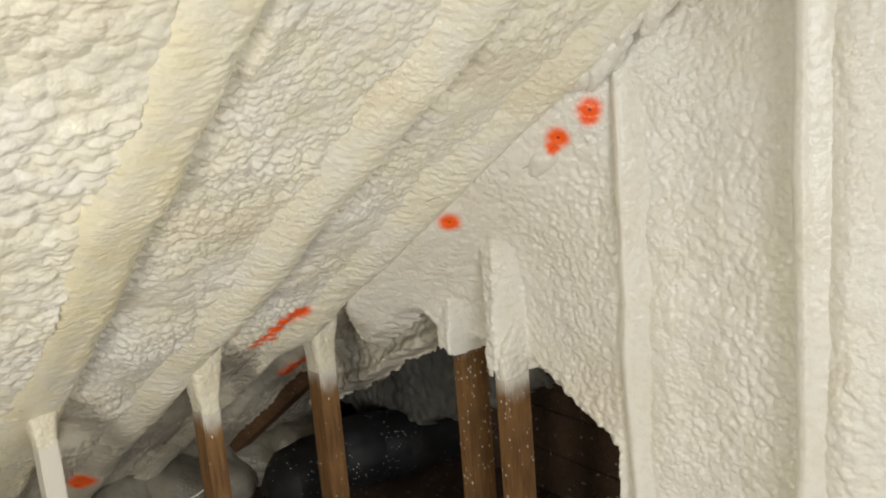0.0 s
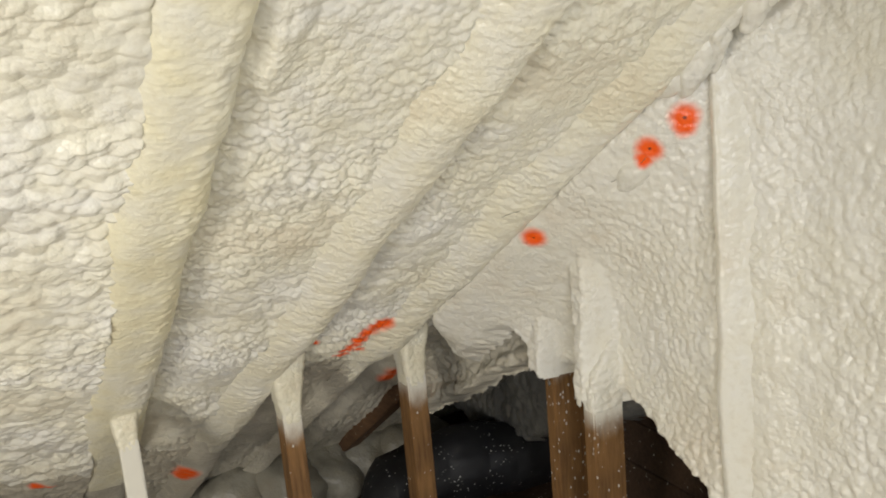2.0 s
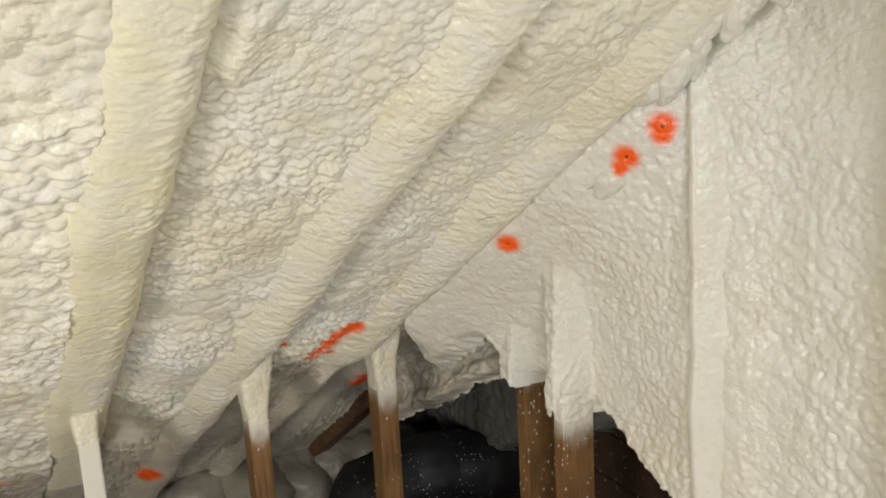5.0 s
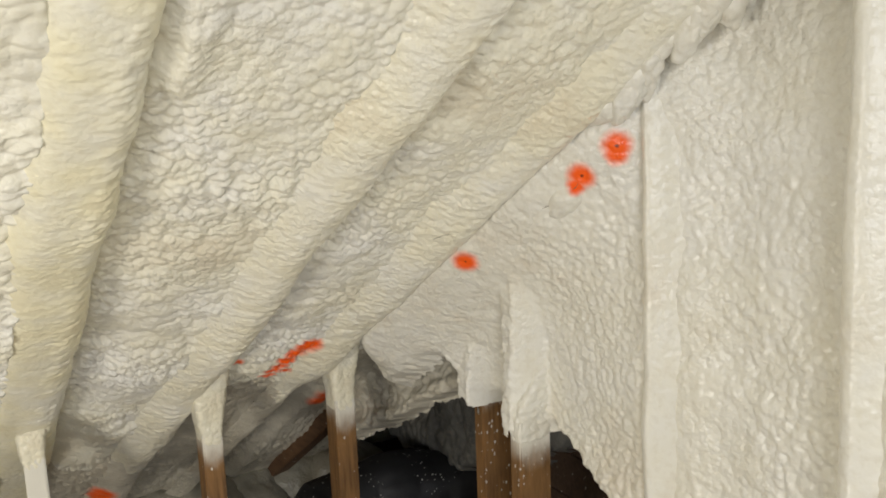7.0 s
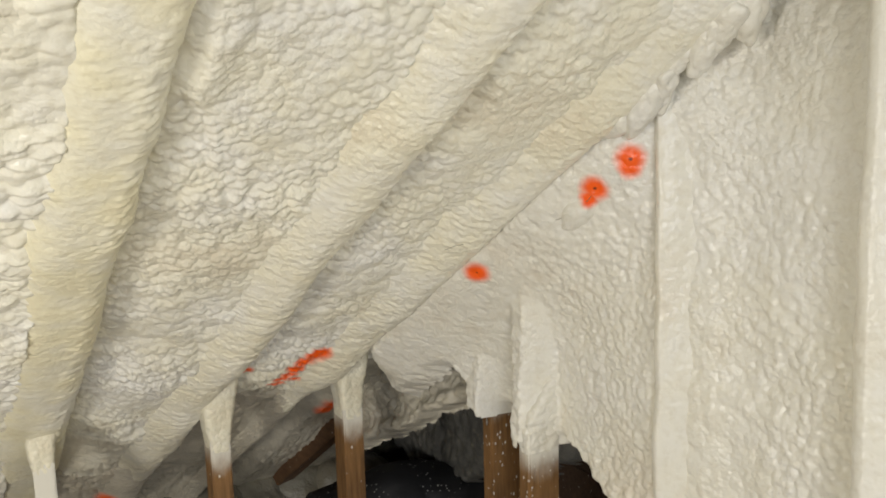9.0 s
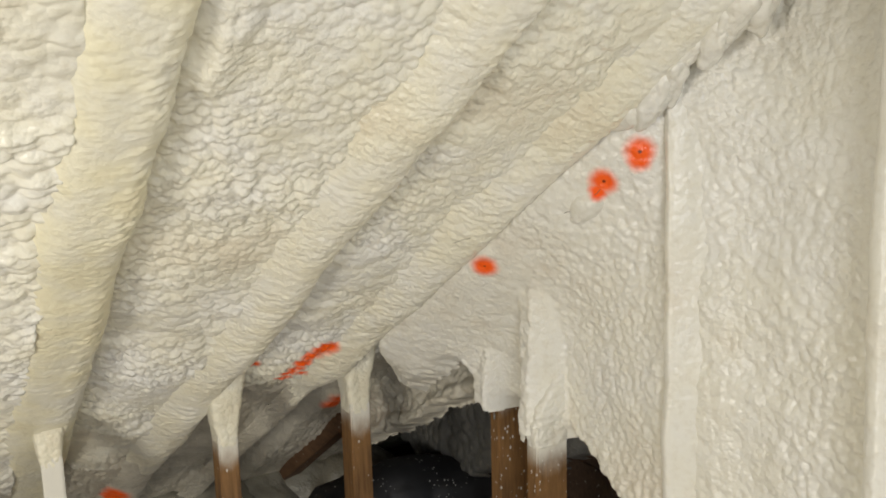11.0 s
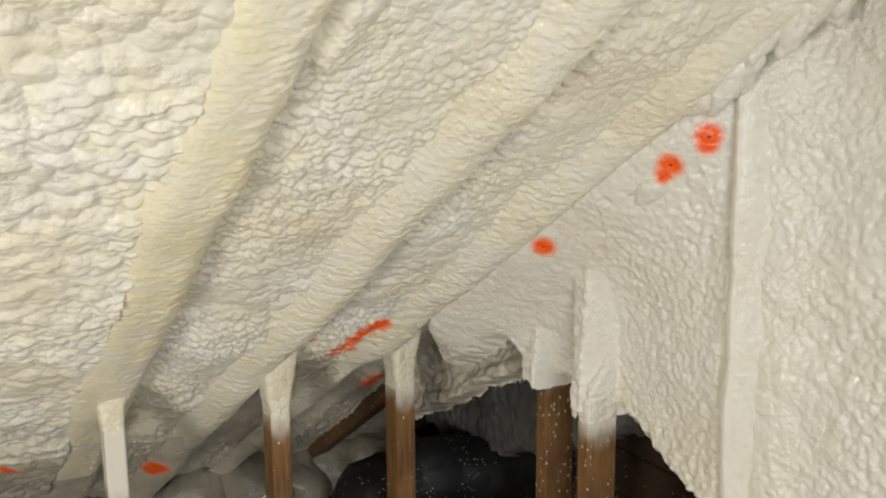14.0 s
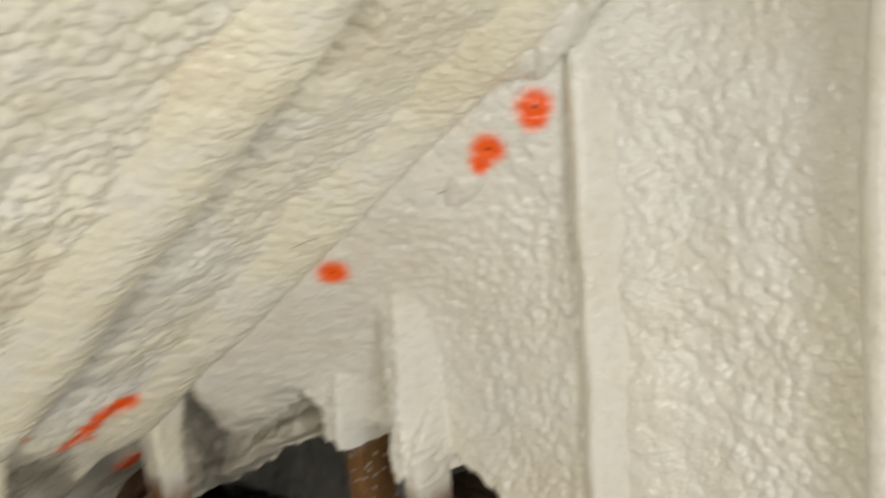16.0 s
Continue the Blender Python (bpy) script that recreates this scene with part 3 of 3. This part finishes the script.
tagged(side_floor, "dark brown boards behind the gable wall", "floor", kind="structure")
gable = tagged(new("gable_boards"), "dark bare boards at the back of the gable wall", "wall", kind="structure")
for k in range(20):
    z = -0.2 + k * 0.185
    part("board", box((2.20, -1.6, z), (2.225, 4.4, z + 0.18), 0.003), OLD_WOOD, gable)


def duct():
    d = tagged(new("duct"), "black plastic duct flecked with white overspray, lying under the eave", "duct")
    s = np.linspace(0, 1, 260)[:, None]
    th = np.linspace(0, 2 * math.pi, 48)[None, :]
    x = 1.20 + 1.00 * s
    y = 2.92 - 0.06 * s + 0.02 * np.sin(5 * s)
    z = -0.05 + 0.06 * smooth(s * 2.5) - 0.03 * s
    r = 0.14 * np.sqrt(np.clip(s / 0.10, 0.0004, 1))
    flat = np.stack([x + 0 * th, np.cos(th) * 0.1 + 0 * x, np.sin(th) * 0.1 + 0 * x], -1)
    r = r + soft(flat, 6, 71) * 0.018 + np.abs(soft(flat * np.array((0.5, 1, 1)), 24, 72)) * 0.010
    P = np.stack([x + 0 * th, y + np.cos(th) * r, z + np.sin(th) * r], -1)
    grid_part("sleeve", P, DUCT, d)
    for at in (0.22, 0.55, 0.80):
        k = int(at * 259)
        ring = np.stack([P[k - 3:k + 4] + (P[k - 3:k + 4] - P[k - 3:k + 4].mean(1, keepdims=True)) * f for f in (0.03,)], 0)[0]
        grid_part("band", ring, DUCT, d, "black tape band")
    return d


duct()


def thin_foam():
    """Overspray on the boards past the posts, coloured grey for the shade there, ending in a ragged foot."""
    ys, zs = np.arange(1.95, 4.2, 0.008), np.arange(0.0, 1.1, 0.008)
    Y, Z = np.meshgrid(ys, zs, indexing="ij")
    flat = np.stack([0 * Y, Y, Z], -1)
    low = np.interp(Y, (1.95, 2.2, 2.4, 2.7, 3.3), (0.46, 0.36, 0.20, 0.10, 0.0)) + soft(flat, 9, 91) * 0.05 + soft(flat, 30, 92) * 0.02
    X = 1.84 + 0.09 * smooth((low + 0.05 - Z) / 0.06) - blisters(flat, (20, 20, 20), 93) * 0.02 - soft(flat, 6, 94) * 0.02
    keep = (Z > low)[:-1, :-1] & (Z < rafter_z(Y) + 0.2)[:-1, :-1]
    ob = grid_part("wall_overspray", np.stack([X, Y, Z], -1), FOAM_SHADE_GREY, keep=keep, flip=True)
    tagged(ob, "thin foam on the boards past the posts, coloured dark grey for shade", "wall", kind="structure")


thin_foam()

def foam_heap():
    heap = tagged(new("foam_heap"), "dark olive roll of sprayed foam lying along the eave", "foam")
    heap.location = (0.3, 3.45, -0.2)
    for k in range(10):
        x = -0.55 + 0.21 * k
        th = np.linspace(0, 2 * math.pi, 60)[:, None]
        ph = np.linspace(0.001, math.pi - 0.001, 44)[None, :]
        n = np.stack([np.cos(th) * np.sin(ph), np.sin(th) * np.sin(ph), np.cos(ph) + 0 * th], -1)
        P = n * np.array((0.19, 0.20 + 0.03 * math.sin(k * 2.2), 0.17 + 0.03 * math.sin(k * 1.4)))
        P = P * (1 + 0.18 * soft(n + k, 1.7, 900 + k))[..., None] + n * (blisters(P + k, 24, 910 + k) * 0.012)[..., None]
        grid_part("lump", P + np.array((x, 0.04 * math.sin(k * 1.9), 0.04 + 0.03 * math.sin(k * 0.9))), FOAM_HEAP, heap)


foam_heap()


def tube(points, radius, sides=8):
    """A thin round strand along the points."""
    pts = [Vector(p) for p in points]
    bm = bmesh.new()
    rings = []
    for k, p in enumerate(pts):
        way = (pts[min(k + 1, len(pts) - 1)] - pts[max(k - 1, 0)]).normalized()
        u = way.cross(Vector((0.3, 0.2, 1))).normalized()
        v = way.cross(u)
        r = radius * (0.5 if k in (0, len(pts) - 1) else 1)
        rings.append([bm.verts.new(p + (u * math.cos(a) + v * math.sin(a)) * r) for a in (2 * math.pi * i / sides for i in range(sides))])
    for a, b in zip(rings, rings[1:]):
        for i in range(sides):
            bm.faces.new((a[i], a[(i + 1) % sides], b[(i + 1) % sides], b[i]))
    bm.faces.new(rings[0][::-1])
    bm.faces.new(rings[-1])
    return bm


WHITE_STRING, _, _, _bsdf = material("white_string")
_bsdf.inputs["Base Color"].default_value = (0.72, 0.70, 0.66, 1)
GREY_WIRE, _, _, _bsdf = material("grey_wire")
_bsdf.inputs["Base Color"].default_value, _bsdf.inputs["Roughness"].default_value, _bsdf.inputs["Metallic"].default_value = (0.5, 0.5, 0.5, 1), 0.4, 1.0
CRACK, _, _, _bsdf = material("open_crack")
_bsdf.inputs["Base Color"].default_value = (0.20, 0.17, 0.12, 1)
for _m in (WHITE_STRING, CRACK):
    _m.node_tree.nodes["Principled BSDF"].inputs["Roughness"].default_value = 0.8

string = part("string", tube([(0.60, 2.62, 0.135), (0.655, 2.60, 0.165), (0.71, 2.57, 0.205), (0.745, 2.54, 0.24), (0.79, 2.47, 0.285), (0.815, 2.445, 0.31)], 0.0025), WHITE_STRING)
tagged(string, "thin white string trailing from a knee-wall post", "string")
ring = part("wire_ring", tube([(1.486 + 0.003 * math.cos(a), 1.975 + 0.008 * math.cos(a), 0.655 + 0.009 * math.sin(a)) for a in (i * math.pi / 9 for i in range(19))], 0.0016), GREY_WIRE)
tagged(ring, "small wire ring on a gable post", "wire")

# closing walls round and behind the camera
back = part("wall_back", box((-2.6, -2.7, -0.2), (2.9, -2.6, 3.4), 0), FOAM_WALL)
tagged(back, "plain foam-sprayed end wall of the attic", "wall", kind="structure")
west = part("wall_side", box((-2.7, -2.7, -0.2), (-2.6, 4.6, 3.4), 0), FOAM_WALL)
tagged(west, "plain foam-sprayed side of the attic", "wall", kind="structure")
south = part("ceiling_back", box((-2.7, -2.7, 3.28), (2.9, -0.9, 3.38), 0), FOAM_WALL)
tagged(south, "plain foam-sprayed ceiling at the ridge", "ceiling", kind="structure")
eave = part("wall_eave", box((-2.7, 4.2, -0.4), (2.9, 4.3, 0.4), 0), OLD_WOOD)
tagged(eave, "dark eave boards", "wall", kind="structure")


# ---- fine open cracks in the foam ----
bpy.context.view_layer.update()


def on_skin(place, skins):
    found = []
    for o in skins:
        hit, at, _, _ = o.closest_point_on_mesh(o.matrix_world.inverted() @ Vector(place))
        if hit:
            at = o.matrix_world @ at
            found.append(((at - Vector(place)).length, at))
    return min(found, key=lambda f: f[0])[1]


foam_skins = [o for o in scene.objects if o.type == "MESH" and o.name.split(".")[0] in ("ceiling", "ceiling_eave", "wall_gable", "foam_coat", "foam_end")]
for a, b, bow in (((1.455, 1.475, 1.325), (1.425, 1.565, 1.268), -0.012), ((1.275, 1.715, 1.205), (1.245, 1.755, 1.190), 0.006)):
    a, b = Vector(a), Vector(b)
    pts = [on_skin(a.lerp(b, k / 8) + Vector((0, 0.3, 1)) * bow * math.sin(k / 8 * math.pi) * (1 + 0.4 * math.sin(k * 2.4)), foam_skins) for k in range(9)]
    part("crack", tube(pts, 0.0008, 6), CRACK, wall, "thin dark crack")

# ---- the paint marks sit on the foam's surface ----
bpy.context.view_layer.update()
snapped = {}
for place, d in mark_nodes:
    if place not in snapped:
        snapped[place] = on_skin(place, foam_skins)
    d.inputs[1].default_value = snapped[place]
